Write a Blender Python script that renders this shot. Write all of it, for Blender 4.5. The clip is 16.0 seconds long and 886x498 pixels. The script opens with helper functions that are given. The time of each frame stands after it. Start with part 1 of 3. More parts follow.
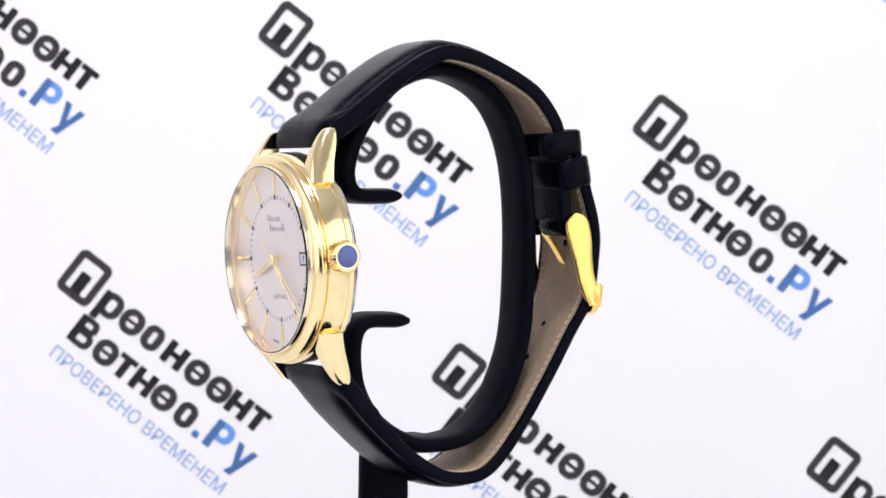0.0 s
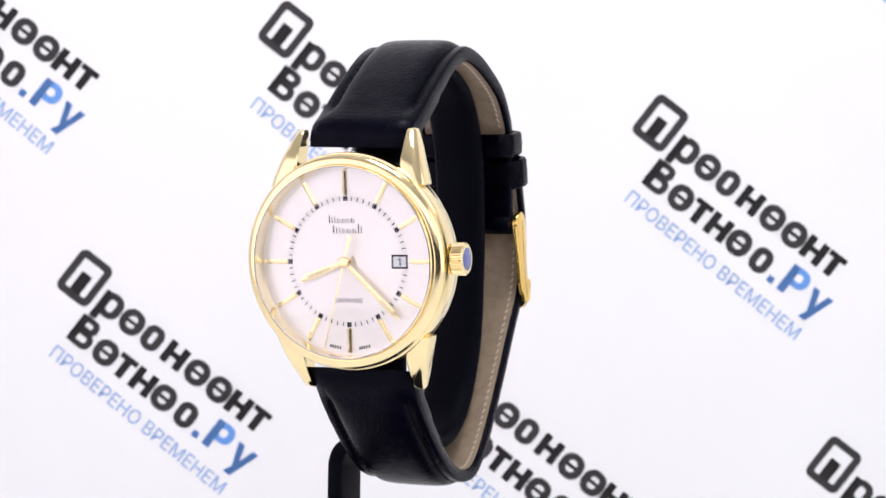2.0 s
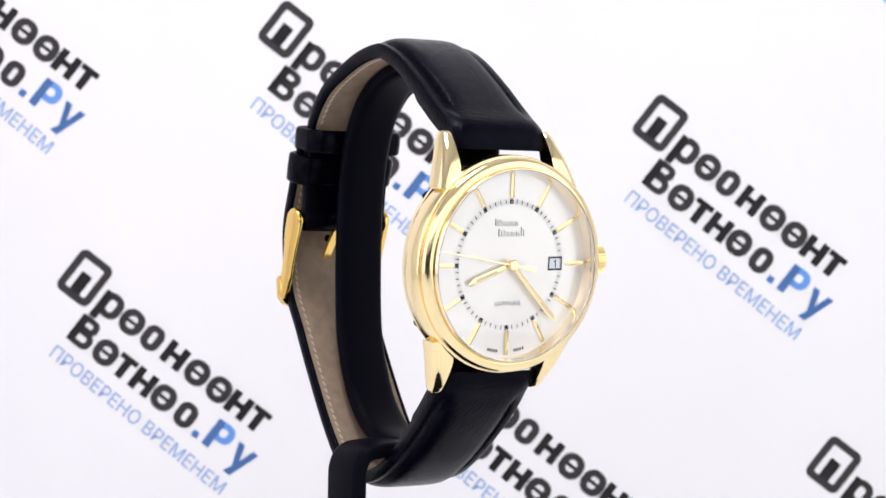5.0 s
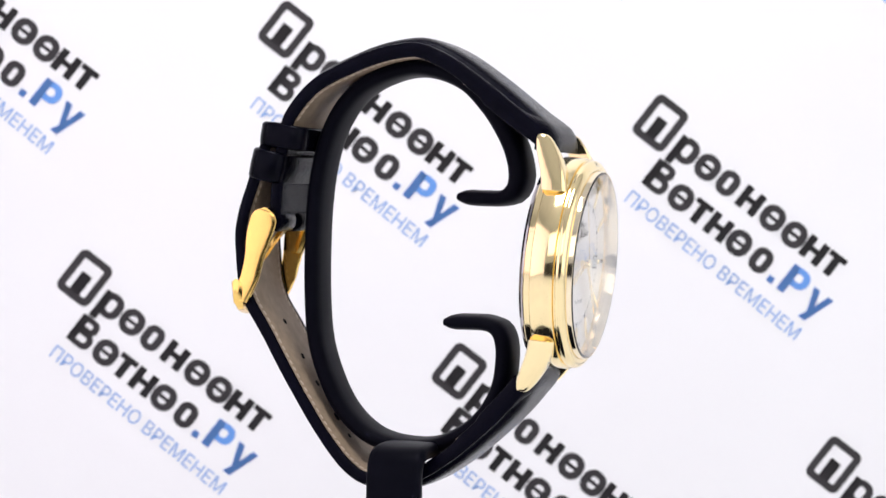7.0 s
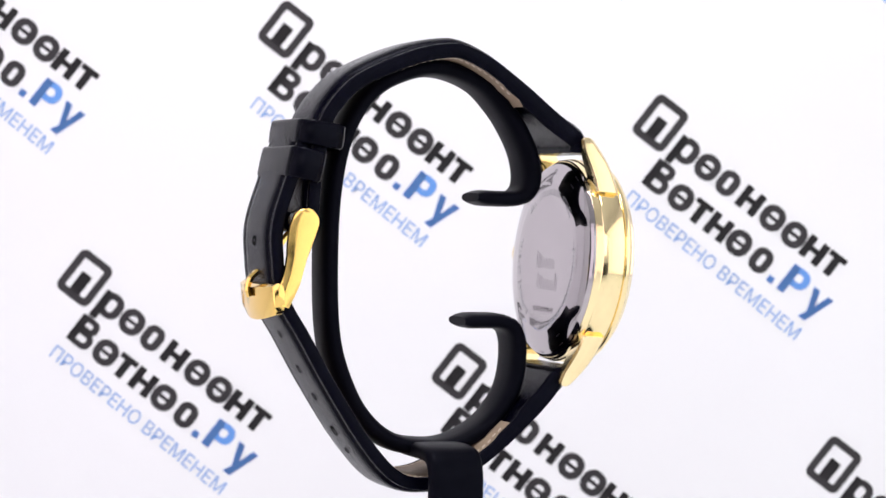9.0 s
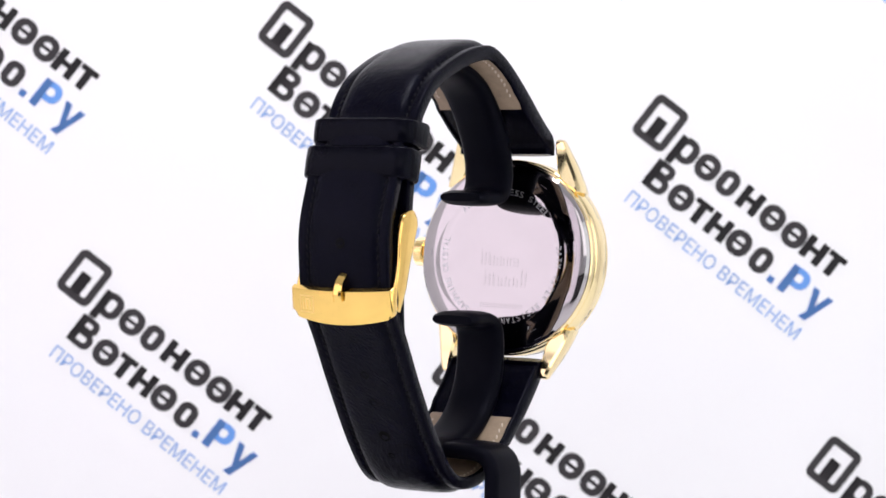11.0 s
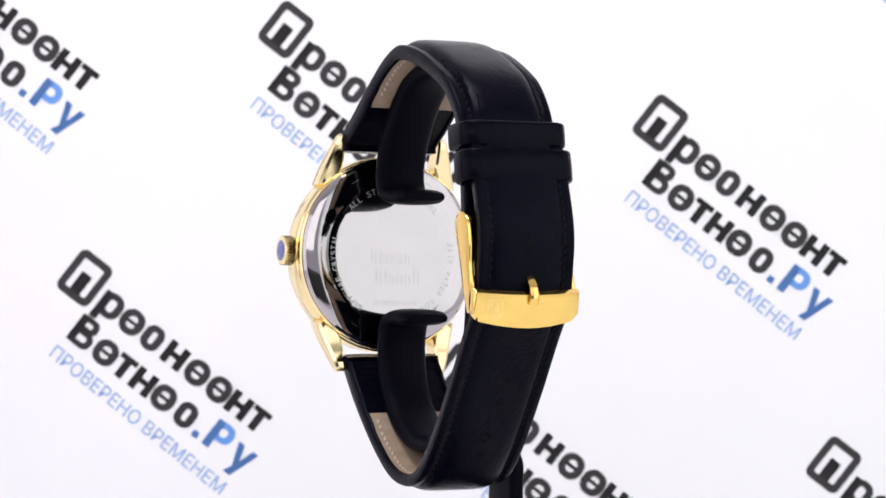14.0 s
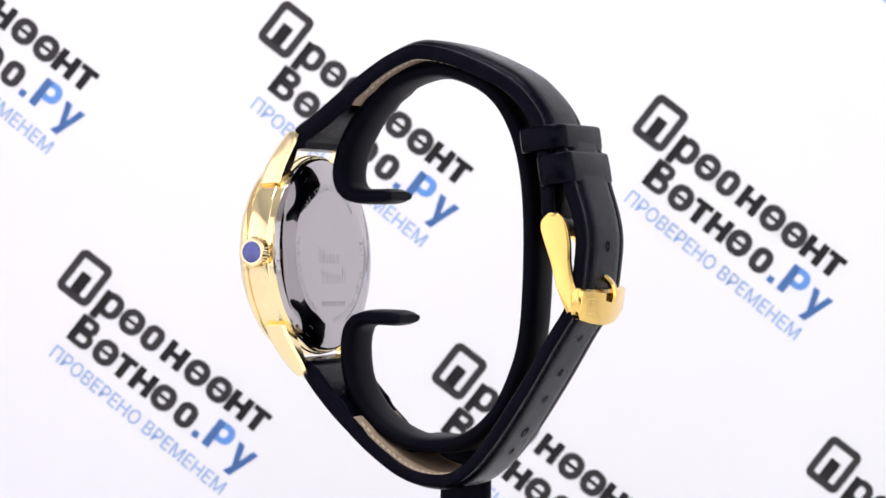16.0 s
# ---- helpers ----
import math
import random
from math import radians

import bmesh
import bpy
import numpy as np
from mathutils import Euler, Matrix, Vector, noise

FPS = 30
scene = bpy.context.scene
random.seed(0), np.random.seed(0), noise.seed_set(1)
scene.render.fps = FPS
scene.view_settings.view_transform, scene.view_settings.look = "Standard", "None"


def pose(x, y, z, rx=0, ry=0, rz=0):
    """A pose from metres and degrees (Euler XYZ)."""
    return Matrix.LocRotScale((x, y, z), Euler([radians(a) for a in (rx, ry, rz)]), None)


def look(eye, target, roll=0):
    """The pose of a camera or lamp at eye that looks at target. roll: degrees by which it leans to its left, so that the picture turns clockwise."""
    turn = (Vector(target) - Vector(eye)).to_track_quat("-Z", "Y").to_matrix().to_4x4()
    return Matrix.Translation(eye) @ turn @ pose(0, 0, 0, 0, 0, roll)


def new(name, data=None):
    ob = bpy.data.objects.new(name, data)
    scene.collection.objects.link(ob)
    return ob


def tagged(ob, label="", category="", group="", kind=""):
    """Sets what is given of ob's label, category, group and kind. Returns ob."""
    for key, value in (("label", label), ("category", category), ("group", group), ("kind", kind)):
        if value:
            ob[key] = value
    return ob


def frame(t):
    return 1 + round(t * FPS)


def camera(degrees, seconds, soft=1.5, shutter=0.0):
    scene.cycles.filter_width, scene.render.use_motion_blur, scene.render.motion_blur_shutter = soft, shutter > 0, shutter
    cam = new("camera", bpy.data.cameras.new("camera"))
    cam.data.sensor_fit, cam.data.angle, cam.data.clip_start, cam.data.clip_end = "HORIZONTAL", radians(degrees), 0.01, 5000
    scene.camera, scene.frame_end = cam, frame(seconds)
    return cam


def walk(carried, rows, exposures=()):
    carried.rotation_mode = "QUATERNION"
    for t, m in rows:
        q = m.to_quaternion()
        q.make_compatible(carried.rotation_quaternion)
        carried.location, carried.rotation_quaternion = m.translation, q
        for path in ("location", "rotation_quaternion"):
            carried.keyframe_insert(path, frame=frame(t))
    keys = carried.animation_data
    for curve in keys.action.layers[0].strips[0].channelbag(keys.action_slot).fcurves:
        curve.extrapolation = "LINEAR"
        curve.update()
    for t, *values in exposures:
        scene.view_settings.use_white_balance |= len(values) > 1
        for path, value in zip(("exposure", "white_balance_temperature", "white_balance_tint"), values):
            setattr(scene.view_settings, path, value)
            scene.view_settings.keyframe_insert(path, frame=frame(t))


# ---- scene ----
# ---- camera: it stands still, level with the watch, looking one degree down ----
EYE = Vector((0.0026, -0.43993, 0.0071))
PITCH, LEAN = radians(0.985), radians(1.033)
ahead = Vector((0, math.cos(PITCH), -math.sin(PITCH)))
up0 = Vector((0, math.sin(PITCH), math.cos(PITCH)))
right = Vector((1, 0, 0)) * math.cos(LEAN) + up0 * math.sin(LEAN)
upward = up0 * math.cos(LEAN) - Vector((1, 0, 0)) * math.sin(LEAN)
CAM = Matrix(((right.x, upward.x, -ahead.x, EYE.x), (right.y, upward.y, -ahead.y, EYE.y),
              (right.z, upward.z, -ahead.z, EYE.z), (0, 0, 0, 1)))
cam = camera(21.47, 16.0, soft=1.5)
cam.data.dof.use_dof = True
cam.data.dof.focus_distance = 0.415
cam.data.dof.aperture_fstop = 60
EXPOSURES = [(0.0, -0.05), (1.9, -0.05), (2.5, -0.15), (3.1, -0.27), (4.2, -0.15), (6.5, -0.05), (7.0, -0.07), (7.6, -0.2), (8.4, -0.19), (8.9, -0.05), (16.0, -0.03)]
walk(cam, [(0.0, CAM), (16.0, CAM)], EXPOSURES)


# ---- light: a white photo tent with a soft panel above and two beside and one behind the camera ----
def area(name, eye, target, sx, sy, watts, colour):
    lamp = bpy.data.lights.new(name, "AREA")
    lamp.shape, lamp.size, lamp.size_y, lamp.energy, lamp.color = "RECTANGLE", sx, sy, watts, colour
    ob = new(name, lamp)
    ob.matrix_world = look(eye, target)
    return ob


area("lamp_top", (0, -0.13, 0.46), (0, -0.04, 0), 0.17, 0.17, 1.72, (1, 0.985, 0.99))
area("lamp_left", (-0.40, -0.25, 0.12), (0, -0.02, 0.05), 0.60, 0.44, 0.80, (1.0, 0.87, 1.0))
area("lamp_right", (0.40, -0.25, 0.12), (0, -0.02, 0.05), 0.60, 0.44, 0.80, (0.91, 1.0, 0.96))
area("lamp_front", (0, -0.76, 0.24), (0, 0.2, -0.08), 0.62, 0.42, 1.24, (1, 0.99, 1))

world = bpy.data.worlds.new("world")
scene.world = world
world.use_nodes = True
world.node_tree.nodes["Background"].inputs[0].default_value = (0.9, 0.9, 0.92, 1)
world.node_tree.nodes["Background"].inputs[1].default_value = 0.25


# ---- materials ----
def mat(name, colour, rough=0.5, metal=0.0, noise_scale=0, vary=0.0, rough_vary=0.0, bump=0.0, bump_scale=0, **more):
    m = bpy.data.materials.new(name)
    m.use_nodes = True
    nt = m.node_tree
    b = nt.nodes["Principled BSDF"]
    b.inputs["Base Color"].default_value = (*colour, 1)
    b.inputs["Roughness"].default_value = rough
    b.inputs["Metallic"].default_value = metal
    for key, value in more.items():
        b.inputs[key.replace("_", " ")].default_value = (*value, 1) if isinstance(value, tuple) else value
    tc = nt.nodes.new("ShaderNodeTexCoord")
    if noise_scale:
        n = nt.nodes.new("ShaderNodeTexNoise")
        n.inputs["Scale"].default_value, n.inputs["Detail"].default_value = noise_scale, 6
        nt.links.new(tc.outputs["Object"], n.inputs["Vector"])
        if vary:
            r = nt.nodes.new("ShaderNodeMapRange")
            r.inputs[1].default_value, r.inputs[2].default_value = 0.3, 0.7
            r.inputs[3].default_value, r.inputs[4].default_value = 1 - vary, 1 + vary
            nt.links.new(n.outputs[0], r.inputs[0])
            mix = nt.nodes.new("ShaderNodeVectorMath")
            mix.operation = "SCALE"
            mix.inputs[0].default_value = colour
            nt.links.new(r.outputs[0], mix.inputs["Scale"])
            nt.links.new(mix.outputs[0], b.inputs["Base Color"])
        if rough_vary:
            r = nt.nodes.new("ShaderNodeMapRange")
            r.inputs[1].default_value, r.inputs[2].default_value = 0.3, 0.7
            r.inputs[3].default_value, r.inputs[4].default_value = max(0, rough - rough_vary), rough + rough_vary
            nt.links.new(n.outputs[0], r.inputs[0])
            nt.links.new(r.outputs[0], b.inputs["Roughness"])
    if bump:
        n = nt.nodes.new("ShaderNodeTexNoise")
        n.inputs["Scale"].default_value, n.inputs["Detail"].default_value = bump_scale, 4
        nt.links.new(tc.outputs["Object"], n.inputs["Vector"])
        bp = nt.nodes.new("ShaderNodeBump")
        bp.inputs["Strength"].default_value, bp.inputs["Distance"].default_value = bump, 0.0002
        nt.links.new(n.outputs[0], bp.inputs["Height"])
        nt.links.new(bp.outputs[0], b.inputs["Normal"])
    return m


GOLD = mat("gold plating", (0.98, 0.81, 0.46), 0.11, 1.0, 180, 0.03, 0.02)
GOLD_DEEP = mat("buckle gold", (0.95, 0.64, 0.19), 0.12, 1.0, 200, 0.04, 0.04)
SILVER = mat("silvery ring", (0.96, 0.83, 0.60), 0.1, 1.0, 200, 0.02)
STEEL = mat("polished steel", (0.48, 0.445, 0.46), 0.05, 1.0, 150, 0.02, 0.015)
STEEL_DULL = mat("etched steel", (0.52, 0.52, 0.54), 0.45, 1.0)
NOTCH_STEEL = mat("milled steel", (0.36, 0.35, 0.39), 0.3, 1.0)
LEATHER = mat("black leather", (0.0015, 0.0015, 0.005), 0.17, 0, 260, 0.2, 0.025, 0.65, 2200, Specular_IOR_Level=0.058, Specular_Tint=(0.8, 0.82, 1.0))
KEEPER = mat("black patent leather", (0.0016, 0.0016, 0.004), 0.2, 0, 260, 0.2, 0.05, 0.3, 1500, Specular_IOR_Level=0.065, Specular_Tint=(0.8, 0.82, 1.0))
LINING = mat("beige lining leather", (0.30, 0.22, 0.155), 0.65, 0, 500, 0.15, 0.0, 0.3, 2200)
THREAD_DARK = mat("black thread", (0.003, 0.003, 0.004), 0.7, Specular_IOR_Level=0.1)
THREAD_PALE = mat("beige thread", (0.55, 0.45, 0.36), 0.7)
HOLE = mat("punched hole", (0.003, 0.003, 0.003), 0.8, Specular_IOR_Level=0.05)
PLASTIC = mat("black plastic", (0.003, 0.003, 0.006), 0.42, 0, 120, 0.15, 0.05, 0.05, 600, Specular_IOR_Level=0.035, Specular_Tint=(0.8, 0.82, 1.0))
INK = mat("black print", (0.02, 0.018, 0.022), 0.8, Specular_IOR_Level=0.05)
INK_GREY = mat("grey print", (0.08, 0.08, 0.10), 0.8, Specular_IOR_Level=0.05)
ETCH = mat("faint etching", (0.46, 0.425, 0.44), 0.11, 1.0)
GOLD_ETCH = mat("etched gold", (0.93, 0.66, 0.26), 0.32, 1.0)
TRACK_WHITE = mat("white minute track", (0.78, 0.75, 0.75), 0.45)
INLAY = mat("pale hand inlay", (0.66, 0.56, 0.36), 0.5)
DATE_PAPER = mat("date disc", (0.62, 0.65, 0.70), 0.5)
BLUE_STONE = mat("blue cabochon", (0.05, 0.07, 0.32), 0.1, 0, 400, 0.3, 0, 0, 0, Coat_Weight=0.8)
PRINT_BLACK = mat("backdrop black print", (0.022, 0.018, 0.022), 0.5, 0, 60, 0.15)
PRINT_BLUE = mat("backdrop blue print", (0.135, 0.32, 0.76), 0.5, 0, 60, 0.06)
PRINT_PALE = mat("backdrop pale blue print", (0.27, 0.42, 0.75), 0.5, 0, 60, 0.06)
VINYL = mat("white printed sheet", (0.86, 0.851, 0.878), 0.5, 0, 9, 0.015, 0.04)
GREY_CLOTH = mat("white side cloth", (0.80, 0.79, 0.80), 0.8, 0, 14, 0.05, 0, 0.2, 900)
FLOOR_CLOTH = mat("white floor cloth", (0.82, 0.82, 0.83), 0.9, 0, 14, 0.05, 0, 0.2, 900)
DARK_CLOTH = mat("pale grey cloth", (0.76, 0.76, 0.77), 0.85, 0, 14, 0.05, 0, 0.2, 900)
BLOCK_DARK = mat("matt black block", (0.018, 0.017, 0.018), 0.6, 0, 80, 0.2, 0.05)
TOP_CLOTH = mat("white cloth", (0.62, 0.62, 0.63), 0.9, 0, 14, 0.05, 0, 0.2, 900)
CRYSTAL = mat("sapphire crystal", (1, 1, 1), 0.0, 0, Transmission_Weight=1.0, IOR=1.4)

DIAL = mat("silver sunray dial", (0.83, 0.79, 0.78), 0.33, 0.68, 300, 0.02, 0.03, Anisotropic=0.75)
_t = DIAL.node_tree.nodes.new("ShaderNodeTangent")
_t.direction_type, _t.axis = "RADIAL", "Z"
DIAL.node_tree.links.new(_t.outputs[0], DIAL.node_tree.nodes["Principled BSDF"].inputs["Tangent"])

MM = 0.001


# ---- small tools: all shapes are drawn in millimetres ----
def part(name, bm, material, parent=None, label="", basis=None, sharp=35, smooth=True):
    bmesh.ops.recalc_face_normals(bm, faces=bm.faces[:])
    bmesh.ops.scale(bm, vec=(MM, MM, MM), verts=bm.verts[:])
    me = bpy.data.meshes.new(name)
    bm.to_mesh(me)
    bm.free()
    if smooth:
        me.polygons.foreach_set("use_smooth", [True] * len(me.polygons))
        me.set_sharp_from_angle(angle=radians(sharp))
    me.materials.append(material)
    ob = new(name, me)
    if parent:
        ob.parent = parent
    if basis is not None:
        ob.matrix_basis = basis
    if label:
        tagged(ob, label)
    return ob


def lathe(profile, seg=96, bm=None):
    """A closed (r, z) outline turned round z."""
    bm = bm or bmesh.new()
    rings = []
    for r, z in profile:
        if r < 1e-6:
            rings.append([bm.verts.new((0, 0, z))])
        else:
            rings.append([bm.verts.new((r * math.cos(2 * math.pi * k / seg), r * math.sin(2 * math.pi * k / seg), z)) for k in range(seg)])
    for a, b in zip(rings, rings[1:] + rings[:1]):
        if len(a) == 1 and len(b) == 1:
            continue
        for k in range(seg):
            j = (k + 1) % seg
            if len(a) == 1:
                bm.faces.new((a[0], b[k], b[j]))
            elif len(b) == 1:
                bm.faces.new((a[k], a[j], b[0]))
            else:
                bm.faces.new((a[k], a[j], b[j], b[k]))
    return bm


def loft(sections, bm=None, closed=False):
    """Skins a row of closed sections of the same count of points."""
    bm = bm or bmesh.new()
    rows = [[bm.verts.new(p) for p in s] for s in sections]
    n = len(rows[0])
    for a, b in zip(rows, rows[1:] + (rows[:1] if closed else [])):
        for k in range(n):
            bm.faces.new((a[k], a[(k + 1) % n], b[(k + 1) % n], b[k]))
    if not closed:
        bm.faces.new(rows[0])
        bm.faces.new(rows[-1][::-1])
    return bm


def box(x0, x1, y0, y1, z0, z1, bevel=0.0, bm=None, m=None):
    made = bmesh.new()
    bmesh.ops.create_cube(made, size=1, matrix=Matrix.LocRotScale(((x0 + x1) / 2, (y0 + y1) / 2, (z0 + z1) / 2), None, (x1 - x0, y1 - y0, z1 - z0)))
    if bevel:
        bmesh.ops.bevel(made, geom=made.edges[:], offset=bevel, segments=2, affect="EDGES", profile=0.6)
    if m is not None:
        bmesh.ops.transform(made, matrix=m, verts=made.verts[:])
    if bm is None:
        return made
    tmp = bpy.data.meshes.new("tmp")
    made.to_mesh(tmp)
    made.free()
    bm.from_mesh(tmp)
    bpy.data.meshes.remove(tmp)
    return bm


def smooth_line(points, step=1.0):
    """A Catmull-Rom line through 2D points, in even steps."""
    p = [Vector(q) for q in points]
    p = [p[0] * 2 - p[1], *p, p[-1] * 2 - p[-2]]
    fine = []
    for i in range(1, len(p) - 2):
        a, b, c, d = p[i - 1:i + 3]
        for k in range(24):
            u = k / 24
            fine.append(0.5 * (2 * b + (c - a) * u + (2 * a - 5 * b + 4 * c - d) * u * u + (3 * b - a - 3 * c + d) * u ** 3))
    fine.append(p[-2])
    run = [0.0]
    for a, b in zip(fine, fine[1:]):
        run.append(run[-1] + (b - a).length)
    n = max(2, round(run[-1] / step))
    out, i = [], 0
    for k in range(n + 1):
        s = run[-1] * k / n
        while i < len(run) - 2 and run[i + 1] < s:
            i += 1
        u = (s - run[i]) / max(1e-9, run[i + 1] - run[i])
        out.append(fine[i].lerp(fine[i + 1], u))
    return out, run[-1]


def normals(line, side=1):
    out = []
    for i in range(len(line)):
        d = (line[min(i + 1, len(line) - 1)] - line[max(i - 1, 0)]).normalized()
        out.append(Vector((-d.y, d.x)) * side)
    return out


# ---- the place: printed sheet, tent ----
def slab(name, size, centre, material, label, category):
    bm = box(-size[0] / 2, size[0] / 2, -size[1] / 2, size[1] / 2, -size[2] / 2, size[2] / 2)
    ob = part(name, bm, material, smooth=False)
    ob.location = [c * MM for c in centre]
    return tagged(ob, label, category, kind="structure")


BACK_Y = 200.0
FLOOR_Z = -120.0
backdrop = slab("backdrop", (1040, 6, 620), (0, BACK_Y + 3, 180), VINYL, "white sheet printed with slanting black and blue words", "backdrop")
slab("floor", (1040, 1000, 10), (0, -300, FLOOR_Z - 5), FLOOR_CLOTH, "white cloth floor of a photo tent", "floor")
slab("wall_left", (10, 1000, 620), (-525, -300, 180), GREY_CLOTH, "white cloth side of a photo tent", "wall")
slab("wall_right", (10, 1000, 620), (525, -300, 180), GREY_CLOTH, "white cloth side of a photo tent", "wall")
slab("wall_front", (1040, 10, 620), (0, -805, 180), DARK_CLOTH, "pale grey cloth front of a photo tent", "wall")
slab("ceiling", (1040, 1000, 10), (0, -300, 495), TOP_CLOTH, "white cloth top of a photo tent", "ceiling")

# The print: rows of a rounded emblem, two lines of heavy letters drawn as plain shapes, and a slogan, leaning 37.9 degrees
UNIT = (BACK_Y / 1000 + 0.44) / 4135 * 1000 * 0.993
LEAN_PRINT = radians(-37.9) + LEAN


def on_sheet(px, py):
    """Place on the sheet (mm) of a mark at that place of the view's plane, through the eye."""
    way = ahead + right * ((px - 784) / 4135) + upward * ((441 - py) / 4135)
    d = (BACK_Y / 1000 - EYE.y) / way.y
    p = EYE + way * d
    return p.x * 1000, p.z * 1000


def rounded(w, h, r, n=5):
    pts = []
    for cx, cy, a0 in ((w / 2 - r, h / 2 - r, 0), (-w / 2 + r, h / 2 - r, 90), (-w / 2 + r, -h / 2 + r, 180), (w / 2 - r, -h / 2 + r, 270)):
        for k in range(n + 1):
            a = radians(a0 + 90 * k / n)
            pts.append((cx + r * math.cos(a), cy + r * math.sin(a)))
    return pts


def plate(bm, outer, hole=None, at=(0, 0), t=0.12):
    """A flat plate in x, z facing -y, with an optional hole."""
    o = [(x + at[0], z + at[1]) for x, z in outer]
    if hole is None:
        f = bm.faces.new([bm.verts.new((x, -t, z)) for x, z in o])
        bmesh.ops.extrude_face_region(bm, geom=[f])
    else:
        h = [(x + at[0], z + at[1]) for x, z in hole]
        a = [bm.verts.new((x, -t, z)) for x, z in o]
        b = [bm.verts.new((x, -t, z)) for x, z in h]
        for k in range(len(a)):
            j = (k + 1) % len(a)
            bm.faces.new((a[k], a[j], b[j], b[k]))


def bowl(bm, cx, cz, w, h, s):
    plate(bm, rounded(w, h, min(w, h) * 0.45), rounded(w - 2 * s, h - 1.7 * s, min(w - 2 * s, h - 1.7 * s) * 0.42), (cx, cz))


def bar(bm, cx, cz, w, h, r=1.5):
    plate(bm, rounded(w, h, min(r, w / 2.2, h / 2.2), 2), None, (cx, cz))


def emblem_mesh():
    bm = bmesh.new()
    plate(bm, rounded(70, 87, 13), rounded(43, 60, 3), (0, 0))
    bar(bm, 0, -12, 21, 40, 1)
    return bm


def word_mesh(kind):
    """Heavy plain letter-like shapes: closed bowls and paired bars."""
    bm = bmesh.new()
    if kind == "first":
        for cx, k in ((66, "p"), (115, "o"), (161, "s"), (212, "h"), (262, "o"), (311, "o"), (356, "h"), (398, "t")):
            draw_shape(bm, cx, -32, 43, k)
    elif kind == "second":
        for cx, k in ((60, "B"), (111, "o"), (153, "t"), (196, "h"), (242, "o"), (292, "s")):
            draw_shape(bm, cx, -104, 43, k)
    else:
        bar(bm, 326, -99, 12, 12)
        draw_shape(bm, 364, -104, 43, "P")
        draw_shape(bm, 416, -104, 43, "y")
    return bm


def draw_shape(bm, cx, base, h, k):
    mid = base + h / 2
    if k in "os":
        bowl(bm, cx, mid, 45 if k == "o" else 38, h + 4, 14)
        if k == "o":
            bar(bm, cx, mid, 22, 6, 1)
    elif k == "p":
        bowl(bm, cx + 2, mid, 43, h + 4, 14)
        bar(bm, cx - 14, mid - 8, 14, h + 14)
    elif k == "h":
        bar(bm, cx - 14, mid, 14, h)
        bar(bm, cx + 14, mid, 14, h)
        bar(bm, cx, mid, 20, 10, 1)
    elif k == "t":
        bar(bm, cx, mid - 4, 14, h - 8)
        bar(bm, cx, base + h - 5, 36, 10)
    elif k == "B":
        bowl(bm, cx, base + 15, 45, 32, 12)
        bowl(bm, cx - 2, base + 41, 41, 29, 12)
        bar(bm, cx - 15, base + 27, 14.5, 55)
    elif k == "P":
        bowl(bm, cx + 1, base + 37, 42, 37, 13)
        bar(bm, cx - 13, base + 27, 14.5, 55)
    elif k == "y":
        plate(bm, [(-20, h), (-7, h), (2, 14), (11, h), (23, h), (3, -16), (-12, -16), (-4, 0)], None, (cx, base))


def slogan_mesh():
    cu = bpy.data.curves.new("slogan", "FONT")
    cu.body = "ПРОВЕРЕНО ВРЕМЕНЕМ"
    cu.size, cu.extrude = 1, 0
    ob = new("slogan", cu)
    bpy.context.view_layer.update()
    me = bpy.data.meshes.new_from_object(ob.evaluated_get(bpy.context.evaluated_depsgraph_get()))
    bpy.data.objects.remove(ob)
    bm = bmesh.new()
    bm.from_mesh(me)
    xs, ys = [v.co.x for v in bm.verts], [v.co.y for v in bm.verts]
    sx, sy = 392 / (max(xs) - min(xs)), 26 / (max(ys) - min(ys))
    x0, y0 = min(xs), min(ys)
    for v in bm.verts:
        run = (v.co.x - x0) * sx
        v.co = Vector((34 + run, -0.12, -149.5 - 0.026 * run + (v.co.y - y0) * sy))
    return bm


def print_rows():
    meshes = {}
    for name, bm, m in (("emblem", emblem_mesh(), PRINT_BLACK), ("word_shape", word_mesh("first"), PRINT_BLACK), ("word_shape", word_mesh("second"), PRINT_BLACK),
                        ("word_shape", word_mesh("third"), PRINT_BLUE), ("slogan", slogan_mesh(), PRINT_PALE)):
        me = bpy.data.meshes.new(name)
        bmesh.ops.recalc_face_normals(bm, faces=bm.faces[:])
        for v in bm.verts:
            v.co = Vector((v.co.x * UNIT, v.co.y, v.co.z * UNIT)) * MM
        bm.to_mesh(me)
        bm.free()
        me.materials.append(m)
        meshes[len(meshes)] = me
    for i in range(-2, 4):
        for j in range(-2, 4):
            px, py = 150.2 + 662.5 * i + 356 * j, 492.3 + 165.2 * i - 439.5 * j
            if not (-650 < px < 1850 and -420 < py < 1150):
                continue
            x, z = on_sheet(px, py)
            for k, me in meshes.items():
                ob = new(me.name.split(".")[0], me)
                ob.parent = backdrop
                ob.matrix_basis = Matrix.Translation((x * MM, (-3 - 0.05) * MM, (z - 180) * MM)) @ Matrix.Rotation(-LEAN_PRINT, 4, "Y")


print_rows()


